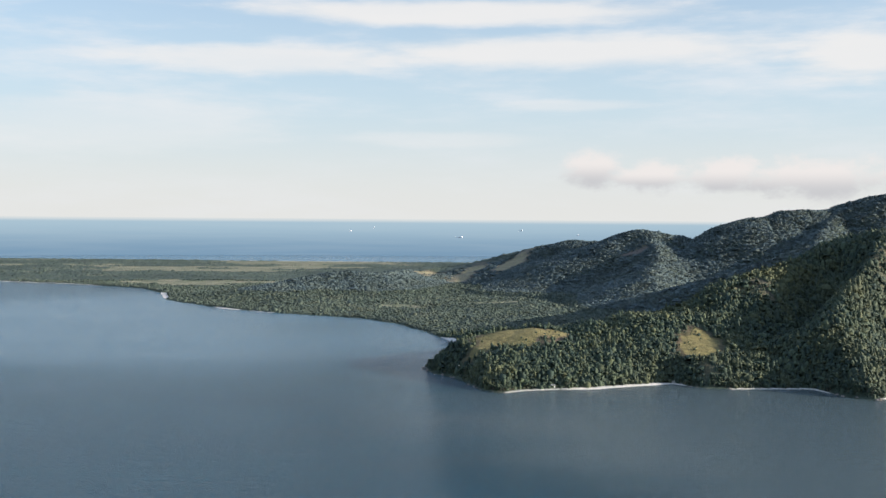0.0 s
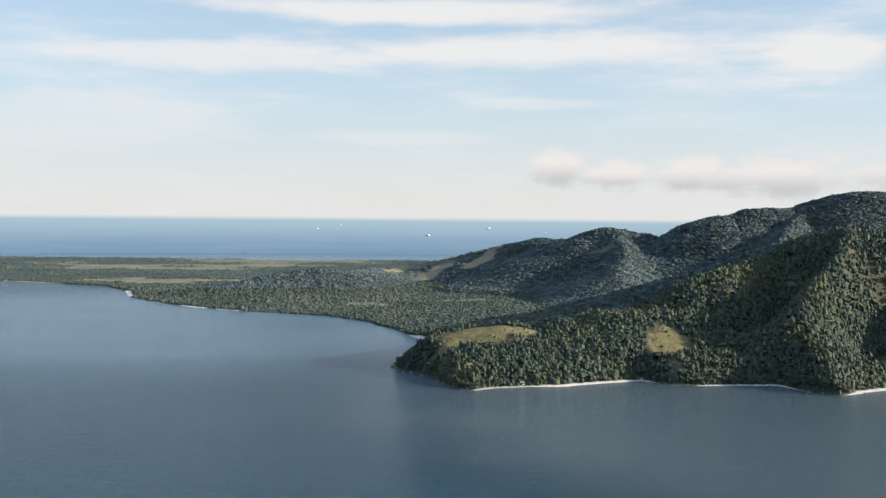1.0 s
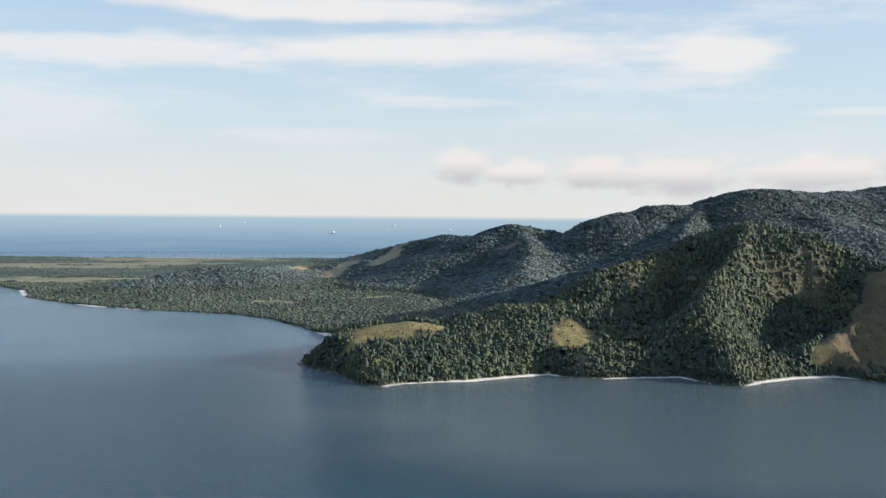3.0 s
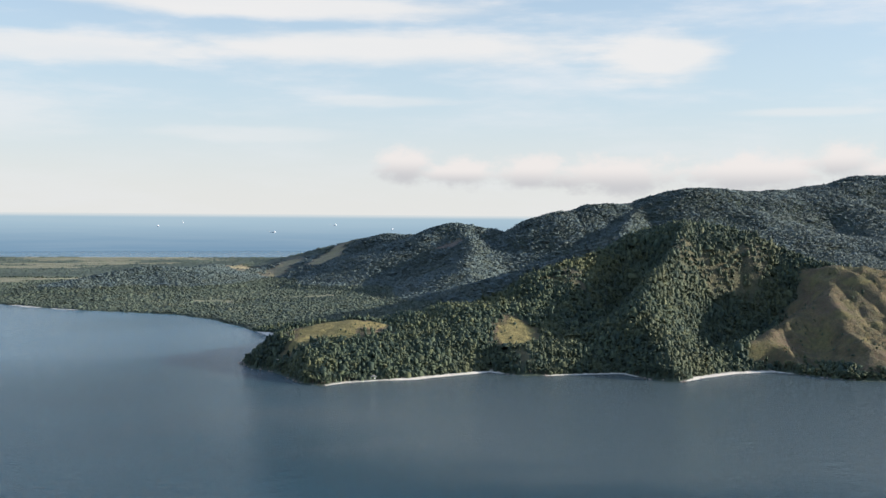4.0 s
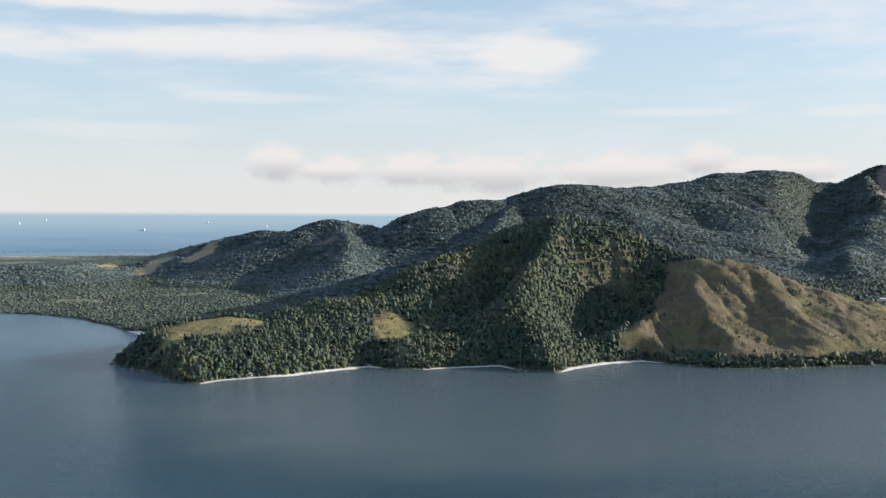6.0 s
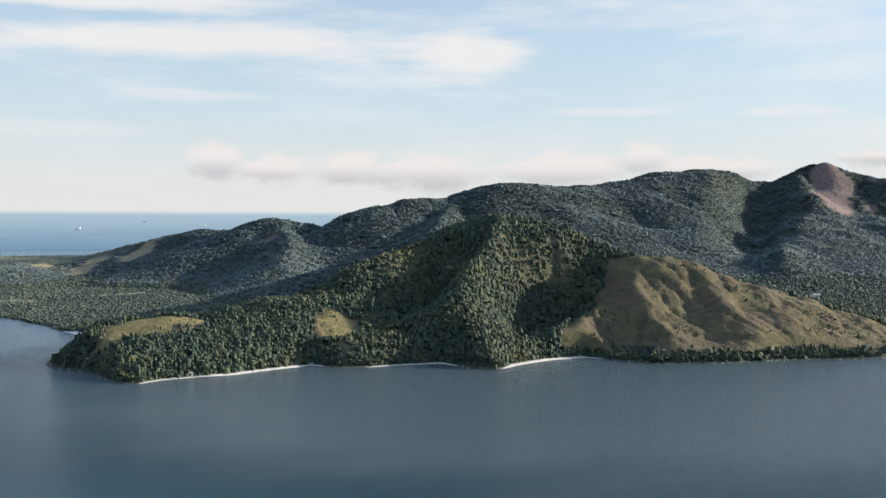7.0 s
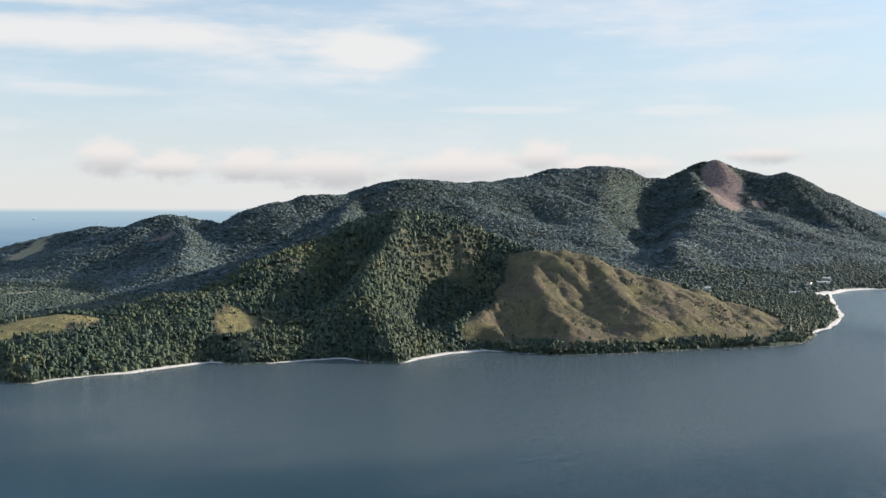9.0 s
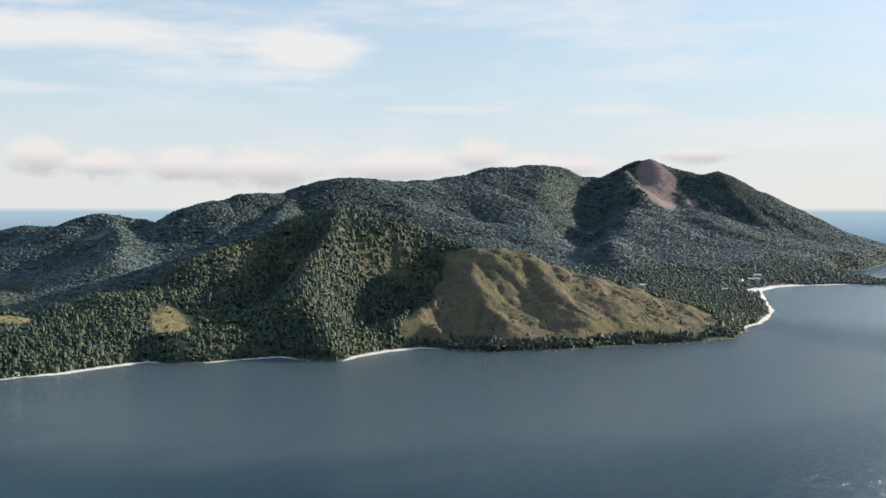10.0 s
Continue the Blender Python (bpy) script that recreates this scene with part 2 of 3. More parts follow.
OCEAN = [(3000, 2150), (3050, 2500), (2300, 2900), (1400, 3300), (600, 3600), (-8, 3620), (-806, 3660), (-1668, 3700), (-3100, 3800)]
SHORE = np.array(BAY + HEADLAND + COVES + EAST + OCEAN, float)


def edge_distance(x, y, outline):
    """Metres from a closed outline, inside positive."""
    best, inside = np.full(x.shape, 1e12), np.zeros(x.shape, bool)
    for (ax, ay), (bx, by) in zip(outline, np.roll(outline, -1, 0)):
        ux, uy = bx - ax, by - ay
        t = np.clip(((x - ax) * ux + (y - ay) * uy) / (ux * ux + uy * uy), 0, 1)
        best = np.minimum(best, (x - ax - t * ux) ** 2 + (y - ay - t * uy) ** 2)
        crosses = (ay > y) != (by > y)
        inside ^= crosses & (x < ux * (y - ay) / (uy if uy else 1e-9) + ax)
    return np.where(inside, 1, -1) * np.sqrt(best)


def spline(points, step):
    """A smooth line through points, a vertex every few metres."""
    p = np.array(points, float)
    p = np.vstack([2 * p[0] - p[1], p, 2 * p[-1] - p[-2]])
    out = []
    for a, b, c, d in zip(p, p[1:], p[2:], p[3:]):
        k = max(1, int(np.hypot(*(c - b)[:2]) / step))
        for t in np.arange(k) / k:
            out.append(0.5 * (2 * b + (c - a) * t + (2 * a - 5 * b + 4 * c - d) * t * t + (3 * b - a - 3 * c + d) * t ** 3))
    return np.array(out + [p[-2]])


def ridge(x, y, points, power, gully, depth, seed, step=30, fold=0.0, back=1.0):
    """The height of a ridge along a crest line of (x, y, height, half width), with gullies running down its flanks.
    back narrows the flank to the left of the line."""
    line = spline(points, step)
    h, u, crest, along = (np.full(x.shape, v) for v in (0.0, 2.0, 0.0, 0.0))
    run = 0.0
    crease = fold * np.exp(-(fbm(x * 0.9 + y * 0.45, y * 0.5 - x * 0.35, 250, 3, 61) * 4.0) ** 2) if fold else None
    for a, b in zip(line, line[1:]):
        ux, uy = b[0] - a[0], b[1] - a[1]
        length = math.hypot(ux, uy)
        t = np.clip(((x - a[0]) * ux + (y - a[1]) * uy) / length ** 2, 0, 1)
        w = (a[3] + (b[3] - a[3]) * t) * (np.where(ux * (y - a[1]) - uy * (x - a[0]) > 0, back, 1.0) if back < 1 else 1.0)
        v = np.hypot(x - a[0] - t * ux, y - a[1] - t * uy) / w
        v = np.sqrt(v * v + 0.0036) - 0.06
        top = a[2] + (b[2] - a[2]) * t
        rise = top * np.clip(1 - v, 0, 1) ** power
        if fold:
            rise = rise * (1 - crease * smooth(0.05, 0.3, v))
        higher = rise > h
        h, u, crest, along = (np.where(higher, p, q) for p, q in ((rise, h), (v, u), (top, crest), (run + t * length, along)))
        run += length
    if not depth:
        return h
    wander = along + fbm(x, y, gully * 1.5, 3, seed + 9) * gully * 0.35
    cut = np.abs(fbm(wander, wander * 0 + seed * 7.3, gully, 2, seed)) ** 0.8
    cut = 1 - np.clip(cut * 2.8, 0, 1)
    h = h - crest * depth * cut * smooth(0.06, 0.3, u) * smooth(1.05, 0.75, u)
    return np.maximum(h, 0)


def join(a, b, k=6.0):
    """The higher of two heights, with a soft seam."""
    top = np.maximum(a, b)
    return top + np.clip(1 - np.abs(a - b) / k, 0, 1) ** 2 * k * 0.25 * smooth(0, k, top)


MAIN = [(-64, 2699, 18, 260), (67, 2669, 30, 260), (135, 2592, 46, 270), (185, 2513, 66, 290), (297, 2382, 99, 360), (370, 2311, 98, 380), (419,
        2241, 124, 400), (542, 2153, 98, 420), (585, 2142, 84, 460), (650, 2165, 153, 520), (850, 2208, 172, 650), (944, 2202, 206, 700), (1176,
        2257, 198, 800), (1385, 2311, 227, 900), (1579, 2365, 257, 950), (1698, 2373, 254, 900), (1824, 2411, 234, 850)]
ROCK = [(1824, 2411, 232, 800), (1902, 2407, 229, 760), (2006, 2380, 231, 740), (2080, 2355, 232, 680), (2169, 2273, 240, 550), (2269, 2216, 186,
        470), (2367, 2177, 132, 400), (2442, 2139, 81, 340), (2527, 2108, 65, 290), (2651, 2073, 20, 240)]
CAP = [(1870, 2410, 243, 190), (1930, 2400, 263, 230), (2006, 2380, 283, 270), (2060, 2360, 255, 250), (2110, 2330, 245, 220)]
BRACKETS = [[(1930, 2400, 258, 200), (1798, 2238, 229, 165), (1673, 2144, 177, 165), (1535, 1972, 125, 160), (1410, 1816, 92, 150), (1293, 1654, 70, 140), (1223, 1544, 30, 130)],
            [(1579, 2365, 250, 300), (1450, 2180, 186, 260), (1300, 1960, 116, 250), (1150, 1780, 52, 220)],
            [(939, 2195, 196, 300), (835, 2170, 166, 200), (703, 1954, 116, 170), (606, 1745, 64, 150), (560, 1640, 28, 120)],
            [(433, 2217, 118, 240), (417, 2016, 80, 160), (354, 1784, 44, 140), (330, 1690, 18, 110)],
            [(1176, 2250, 200, 280), (1080, 2050, 138, 220), (960, 1850, 82, 200), (880, 1700, 36, 170)],
            [(2169, 2273, 236, 240), (2120, 2120, 158, 210), (2060, 1960, 86, 190), (2010, 1850, 40, 160)]]
CLIFF_SPURS = [[(205, 2495, 66, 120), (155, 2385, 50, 66), (115, 2290, 26, 56), (98, 2225, 6, 45)],
               [(105, 2570, 40, 90), (72, 2440, 36, 58), (30, 2310, 16, 50), (15, 2250, 4, 40)],
               [(-15, 2560, 26, 80), (-42, 2430, 27, 52), (-62, 2330, 13, 46)]]
SECOND = [(238, 1113, 42, 170), (274, 1135, 58, 190), (312, 1142, 80, 220), (345, 1155, 88, 245), (380, 1167, 95, 270), (445, 1191, 120, 310), (501, 1201, 134, 330),
          (539, 1184, 130, 320), (564, 1160, 122, 300), (594, 1128, 107, 270), (609, 1092, 91, 240)]
BEHIND = [(505, 1210, 132, 170), (495, 1340, 118, 150), (480, 1440, 103, 145), (425, 1530, 68, 130), (360, 1590, 44, 110), (295, 1690, 12, 90)]
GRASSY = [(609, 1080, 89, 180), (641, 1043, 91, 170), (674, 1021, 80, 160), (718, 991, 64, 150), (768, 970, 47, 140), (828, 939, 24, 115),
          (866, 904, 4, 80)]
FINGERS = [[(607, 1065, 87, 95), (597, 1037, 75, 90), (586, 1003, 63, 82), (572, 963, 47, 72), (563, 916, 30, 62), (564, 885, 16, 50), (570, 866, 4, 40)],
           [(560, 1030, 62, 80), (501, 983, 40, 70), (455, 951, 17, 60)],
           [(672, 1025, 80, 100), (658, 960, 55, 92), (652, 905, 35, 74), (650, 850, 12, 50)],
           [(722, 988, 61, 90), (712, 940, 45, 80), (704, 895, 29, 66), (712, 848, 8, 46)],
           [(778, 965, 43, 75), (770, 915, 27, 62), (776, 868, 10, 44)]]
POINT = [(-13, 1068, 2, 80), (11, 1081, 14, 105), (32, 1075, 27, 125), (52, 1064, 33, 140), (73, 1058, 36, 145), (94, 1056, 38, 145), (117, 1064, 33, 140),
         (135, 1077, 31, 140), (152, 1079, 35, 145), (181, 1079, 41, 155), (211, 1084, 48, 160), (246, 1080, 48, 160), (272, 1092, 52, 165)]
SPURS = [[(500, 1185, 134, 120), (488, 1158, 130, 95), (462, 1122, 113, 95), (428, 1082, 92, 100), (393, 1044, 78, 110), (377, 976, 44, 95), (375, 905, 6, 60)],
         [(400, 1160, 98, 110), (354, 1111, 76, 100), (320, 1070, 47, 90), (290, 1010, 20, 70)]]
HOLLOWS = [[(458, 1185, 6, 40), (432, 1152, 34, 52), (400, 1112, 36, 54), (352, 1040, 22, 50)],
           [(590, 1090, 14, 45), (540, 1062, 52, 72), (485, 1032, 50, 74), (428, 985, 22, 55), (402, 938, 4, 40)],
           [(548, 990, 8, 35), (534, 950, 20, 42), (526, 905, 14, 42), (527, 880, 3, 30)]]
CLEFTS = [[(1835, 2400, 6, 90), (1765, 2315, 50, 110), (1680, 2228, 92, 125), (1550, 2085, 80, 120), (1400, 1900, 55, 110), (1270, 1740, 20, 100)]]
KNOLL = [(-331, 2013, 16, 150), (-252, 2085, 32, 180), (-188, 2122, 40, 190), (-121, 2157, 33, 190), (-80, 2324, 30, 220)]
OPEN_SLOPE = np.array([(452, 925), (505, 1000), (560, 1060), (605, 1088), (645, 1062), (680, 1036), (722, 1006), (775, 981), (830, 948), (862, 905),
                       (766, 815), (520, 840), (470, 890)], float)


def trench(x, y, points, step=25):
    """How deep a hollow cuts the ground along a line of (x, y, depth, half width)."""
    line, deep = spline(points, step), np.zeros(x.shape)
    for a, b in zip(line, line[1:]):
        ux, uy = b[0] - a[0], b[1] - a[1]
        t = np.clip(((x - a[0]) * ux + (y - a[1]) * uy) / (ux * ux + uy * uy), 0, 1)
        u = np.hypot(x - a[0] - t * ux, y - a[1] - t * uy) / (a[3] + (b[3] - a[3]) * t)
        deep = np.maximum(deep, (a[2] + (b[2] - a[2]) * t) * smooth(1, 0, u))
    return deep


# stretches of sand: centre, reach along the shore, and width
BEACHES = [(90, 918, 42, 5), (165, 935, 58, 11), (205, 953, 18, 8), (302, 934, 46, 6), (430, 912, 62, 11), (980, 950, 110, 9), (1120, 1070, 90, 12),
           (1240, 1200, 90, 14), (1345, 1320, 70, 42), (1450, 1365, 80, 26), (1560, 1370, 90, 12), (-535, 2000, 75, 16), (-360, 1722, 40, 8),
           (-290, 1668, 30, 6), (-900, 2355, 170, 8), (4, 1288, 36, 16), (1000, 960, 40, 12)]


def sand_width(x, y):
    width = np.zeros_like(x)
    for bx, by, reach, w in BEACHES:
        width = np.maximum(width, 0.72 * w * smooth(reach * 1.15, reach * 0.7, np.hypot(x - bx, y - by)))
    return width


def heights(x, y):
    """Ground height, distance from the shore, and how far the open grassy hill rules there."""
    d = edge_distance(x, y, SHORE) + fbm(x, y, 40, 4, 3) * 4.0
    plain = 1.2 + 0.012 * np.clip(d, 0, 250) + (fbm(x, y, 260, 4, 5) + 0.4) * 3.0 * smooth(20, 300, d)
    h = join(ridge(x, y, MAIN, 1.3, 190, 0.0, 1, 60, 0.16), ridge(x, y, ROCK, 1.4, 200, 0.0, 2, 60, 0.14), 14)
    h = join(h, ridge(x, y, CAP, 0.85, 60, 0.06, 12, 40), 10)
    for k, line in enumerate(BRACKETS):
        h = join(h, ridge(x, y, line, 1.0, 90, 0.07, 14 + k, 50), 10)
    for k, line in enumerate(CLIFF_SPURS):
        h = join(h, ridge(x, y, line, 0.9, 50, 0.08, 40 + k, 40), 4)
    for line in CLEFTS:
        h = np.maximum(h - trench(x, y, line, 60), 0)
    h = join(h, ridge(x, y, KNOLL, 1.2, 120, 0.12, 3))
    wood = join(ridge(x, y, SECOND, 1.15, 80, 0.14, 4, 30, 0.0, 0.5), ridge(x, y, POINT, 0.75, 50, 0.08, 5))
    wood = join(join(wood, ridge(x, y, SPURS[0], 0.9, 60, 0.06, 6), 4), ridge(x, y, SPURS[1], 0.9, 60, 0.06, 10), 4)
    wood = join(wood, ridge(x, y, BEHIND, 1.0, 90, 0.10, 18), 5)
    open_hill = ridge(x, y, GRASSY, 0.95, 34, 0.10, 7, 20)
    for k, line in enumerate(FINGERS):
        open_hill = join(open_hill, ridge(x, y, line, 0.95, 26, 0.07, 20 + k, 20), 12)
    deep = np.zeros(x.shape)
    for line in HOLLOWS:
        deep = np.maximum(deep, trench(x, y, line))
    wood, open_hill = np.maximum(wood - deep, 0), np.maximum(open_hill - deep, 0)
    own = smooth(-5, 5, edge_distance(x, y, OPEN_SLOPE) + fbm(x, y, 26, 4, 33) * 14)
    h = join(h, join(wood, open_hill, 5))
    rill = np.abs(fbm(x + y * 0.25, (y - x * 0.25) * 0.35, 16, 3, 71))
    h = h + own * smooth(8, 20, h) * (fbm(x, y, 30, 3, 72) * 2.6 - 3.6 * np.clip(1 - rill * 5, 0, 1))
    h = h + fbm(x, y, 90, 5, 11) * (1.0 + 0.05 * h) * smooth(3, 30, h)
    z = plain + h
    edge = np.where(d > 0, 0.10 * d + 0.9 * np.clip(d - 4 - sand_width(x, y), 0, 400) * smooth(3, 12, h + d * 0.1), 0.22 * d)
    z = np.minimum(z, edge)
    return np.maximum(z, -5.0), d, own


def patch(x, y, cx, cy, rx, ry, turn=0.0, rough=0.35, size=25, seed=21):
    c, s = math.cos(radians(turn)), math.sin(radians(turn))
    u, v = ((x - cx) * c + (y - cy) * s) / rx, (-(x - cx) * s + (y - cy) * c) / ry
    return smooth(1.3, 0.62, np.sqrt(u * u + v * v) + fbm(x, y, size, 4, seed) * rough)


MEADOWS = [(78, 1034, 54, 36, 8, 0.65), (40, 1004, 20, 16, 0, 0.6), (249, 1008, 23, 52, -8, 0.69), (466, 1112, 18, 28, -20, 0.8), (525, 1108, 56, 24, 0, 0.95),
           (330, 1122, 26, 20, 0, 0.8), (410, 2115, 42, 14, 0, 0.8), (2230, 1846, 60, 22, 10, 0.8), (1167, 1404, 18, 8, 0, 0.75), (1620, 1400, 190, 20, -9, 0.75), (1420, 1410, 70, 16, 0, 0.75)]
FIELDS = [(-420, 3430, 420, 230, 0, 0.5), (-330, 3060, 190, 55, 6, 0.6), (-1060, 2930, 150, 16, -14, 0.4), (-900, 2870, 120, 12, -10, 0.4),
          (-1500, 3500, 500, 90, 4, 0.6), (90, 1830, 60, 26, 20, 0.7), (-80, 1760, 70, 22, -30, 0.8)]
CLIFFS = [(150, 2330, 34, 130, -20), (58, 2345, 44, 115, -17), (-36, 2345, 34, 110, -10)]
def covers(x, y, z, d, own):
    grass = 0.84 * own * smooth(6, 12, z + fbm(x, y, 30, 3, 31) * 6)
    for m in MEADOWS:
        grass = np.maximum(grass, patch(x, y, *m) * (0.48 if m[5] > 0.7 else 1.0))
    clear = fbm(x * 0.3, y, 420, 5, 41) + 0.5 * fbm(x * 0.6, y, 130, 4, 43)
    far = smooth(0.0, 0.12, clear - 0.22 * smooth(3300, 2500, y)) * smooth(1500, 1900, y) * smooth(250, 60, x) * smooth(30, 90, d) * smooth(16, 9, z)
    for m in FIELDS:
        far = np.maximum(far, 0.9 * patch(x, y, *m, 60, 45))
    rock = np.maximum(np.maximum(patch(x, y, 1975, 2318, 56, 80, -20, 0.35, 40), patch(x, y, 1888, 2205, 56, 165, -39, 0.3, 40)), patch(x, y, 2005, 2198, 30, 17, 0, 0.6, 25))
    rock = np.maximum(rock, 0.6 * patch(x, y, 388, 2092, 30, 14, 0, 0.8, 25))
    bare = np.zeros_like(x)
    for m in CLIFFS:
        bare = np.maximum(bare, patch(x, y, *m, 0.75, 40))
    grass = np.maximum(grass, bare * 0.97)
    width = sand_width(x, y)
    sand = smooth(width + 1.5, width - 1.5, d) * smooth(0.5, 2.5, width) * smooth(-4, -1, d)
    sand = np.maximum(sand, 0.13 * bare)
    sand = np.maximum(sand, smooth(3420, 3520, y) * smooth(60, 25, d) * 0.7)
    return grass, sand, rock, far


def mesh_object(name, verts, faces, mat, parent=None, smooth_shade=False):
    """A mesh from arrays; all faces have the same number of corners."""
    me = bpy.data.meshes.new(name)
    k = faces.shape[1]
    me.vertices.add(len(verts)), me.loops.add(faces.size), me.polygons.add(len(faces))
    me.vertices.foreach_set("co", np.ascontiguousarray(verts, np.float32).ravel())
    me.loops.foreach_set("vertex_index", np.ascontiguousarray(faces, np.int32).ravel())
    me.polygons.foreach_set("loop_start", np.arange(0, faces.size, k, dtype=np.int32))
    me.polygons.foreach_set("use_smooth", np.full(len(faces), smooth_shade))
    me.update(calc_edges=True)
    me.materials.append(mat)
    ob = new(name, me)
    ob.parent = parent
    return ob


# ---- land ----
def build_land():
    bearings = np.radians(np.linspace(-31, 62, 620))
    ranges = np.geomspace(800, 4700, 430)
    b, r = np.meshgrid(bearings, ranges)
    x, y = (r * np.sin(b)).ravel(), (r * np.cos(b)).ravel()
    z, d, own = heights(x, y)
    grass, sand, rock, field = covers(x, y, z, d, own)
    rows, cols = b.shape
    i = np.arange(rows * cols).reshape(rows, cols)
    quads = np.stack([i[:-1, :-1], i[:-1, 1:], i[1:, 1:], i[1:, :-1]], -1).reshape(-1, 4)
    quads = quads[(z[quads] > -4.9).any(1)]
    used = np.unique(quads)
    to = np.full(rows * cols, -1)
    to[used] = np.arange(len(used))
    ob = mesh_object("ground", np.stack([x, y, z], 1)[used], to[quads][:, ::-1], LAND, None, True)
    a = ob.data.attributes.new("cover", "FLOAT_COLOR", "POINT")
    a.data.foreach_set("color", np.stack([grass, sand, rock, field], 1)[used].astype(np.float32).ravel())
    tagged(ob, "hilly island ground with dry grass slopes and pale sand beaches", "ground", kind="structure")


build_land()


# ---- sea: flat, with a glowing rim at its far edge that stands for the last miles to the horizon ----
RIM, EDGE, RIM_TOP = 4290.0, 4960.0, 149.0


def ring(name, ranges, level, mat):
    bearings = np.radians(np.linspace(0, 360, 361))[:-1]
    b, r = np.meshgrid(bearings, ranges)
    rows, cols = b.shape
    i = np.arange(rows * cols).reshape(rows, cols)
    j = np.roll(i, -1, 1)
    quads = np.stack([i[:-1], i[1:], j[1:], j[:-1]], -1).reshape(-1, 4)
    return mesh_object(name, np.stack([r * np.sin(b), r * np.cos(b), level(r)], -1).reshape(-1, 3), quads[:, ::-1], mat, None, True)


def rim_level(r):
    return RIM_TOP * np.clip((r - RIM) / (EDGE - RIM), 0, 1)


def build_sea():
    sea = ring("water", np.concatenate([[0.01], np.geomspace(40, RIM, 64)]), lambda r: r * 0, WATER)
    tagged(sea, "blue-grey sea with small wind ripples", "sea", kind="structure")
    far = ring("backdrop", np.linspace(RIM, EDGE, 12), rim_level, FAR_SEA_GLOW)
    tagged(far, "glowing backdrop of blue open sea, horizon haze painted in its colour", "sea", kind="structure")


build_sea()


# ---- forest ----
def dome(rng, rings, clumps=0):
    """Corners and triangles of one leafy crown about 1 across, its base at 0: a rounded core with leaf clumps standing off it."""
    verts, tris = [(rng.normal(0, 0.08), rng.normal(0, 0.08), rng.uniform(0.85, 1.05))], []
    for level, rad in (((0.05, 0.5),), ((0.62, 0.36), (0.0, 0.47)), ((0.78, 0.30), (0.40, 0.47), (-0.05, 0.40)))[rings - 1]:
        turn, base = rng.uniform(0, 6.28), len(verts)
        for q in range(5):
            a, w = turn + q * math.tau / 5 + rng.normal(0, 0.2), rad * rng.uniform(0.72, 1.25)
            verts.append((w * math.cos(a), w * math.sin(a), level + rng.normal(0, 0.09)))
        for q in range(5):
            n = (q + 1) % 5
            if base == 1:
                tris.append((0, 1 + q, 1 + n))
            else:
                tris += [(base - 5 + q, base + q, base + n), (base - 5 + q, base + n, base - 5 + n)]
    for k in range(clumps):
        a, up_way = rng.uniform(0, math.tau), rng.uniform(0.05, 1.0)
        flat_way = math.sqrt(1 - up_way * up_way)
        c = np.array((math.cos(a) * flat_way * 0.48, math.sin(a) * flat_way * 0.48, 0.15 + 0.85 * up_way))
        base = len(verts)
        verts += [tuple(c + rng.normal(0, 1, 3) * rng.uniform(0.09, 0.17)) for _ in range(3)]
        tris.append((base, base + 1, base + 2))
    return np.array(verts), np.array(tris)


def plant(name, area, spacing, size, tall, rings, mat, keep, label, seed, clumps=0):
    """Crowns on a loose grid over a stretch of the plan, wherever keep() lets them grow, joined into one mesh."""
    rng = np.random.default_rng(seed)
    x, y = np.meshgrid(np.arange(area[0], area[2], spacing), np.arange(area[1], area[3], spacing * 0.9))
    x = (x + (np.arange(x.shape[0]) % 2)[:, None] * spacing * 0.5).ravel()
    y = y.ravel()
    x, y = x + rng.uniform(-0.45, 0.45, x.size) * spacing, y + rng.uniform(-0.45, 0.45, x.size) * spacing
    land = edge_distance(x, y, SHORE) > -6
    x, y = x[land], y[land]
    z, d, own = heights(x, y)
    grass, sand, rock, field = covers(x, y, z, d, own)
    e = 8.0
    fall = (heights(x - 0.35 * e, y - e)[0] - z) / e
    ok = keep(x, y, z, d, np.maximum(grass, field * 0.95), sand, rock, fall, rng.random(x.size))
    x, y, z = x[ok], y[ok], z[ok]
    s = size * rng.lognormal(0, 0.36, x.size)
    t = tall * rng.lognormal(0, 0.34, x.size)
    turn = rng.uniform(0, 6.28, x.size)
    kinds = [dome(rng, rings, clumps) for _ in range(16)]
    pick = rng.integers(0, 16, x.size)
    vs, fs, base = [], [], 0
    for k, (v, f) in enumerate(kinds):
        m = pick == k
        c, q = np.cos(turn[m])[:, None], np.sin(turn[m])[:, None]
        vx = x[m][:, None] + s[m][:, None] * (c * v[:, 0] - q * v[:, 1])
        vy = y[m][:, None] + s[m][:, None] * (q * v[:, 0] + c * v[:, 1])
        vz = z[m][:, None] - 0.15 * tall + t[m][:, None] * v[:, 2]
        count = m.sum()
        vs.append(np.stack([vx, vy, vz], -1).reshape(-1, 3))
        fs.append((f[None] + (base + np.arange(count) * len(v))[:, None, None]).reshape(-1, 3))
        base += count * len(v)
    ob = mesh_object(name, np.concatenate(vs), np.concatenate(fs), mat, None, True)
    tagged(ob, label, "forest", kind="stuff")
    return x.size


def near_wood(x, y, z, d, grass, sand, rock, fall, rnd):
    return (d > 2.5) & (z > 0.5) & (sand < 0.3) & (rnd > grass * 1.25) & ((fall < 0.3) | (rnd > 0.6))


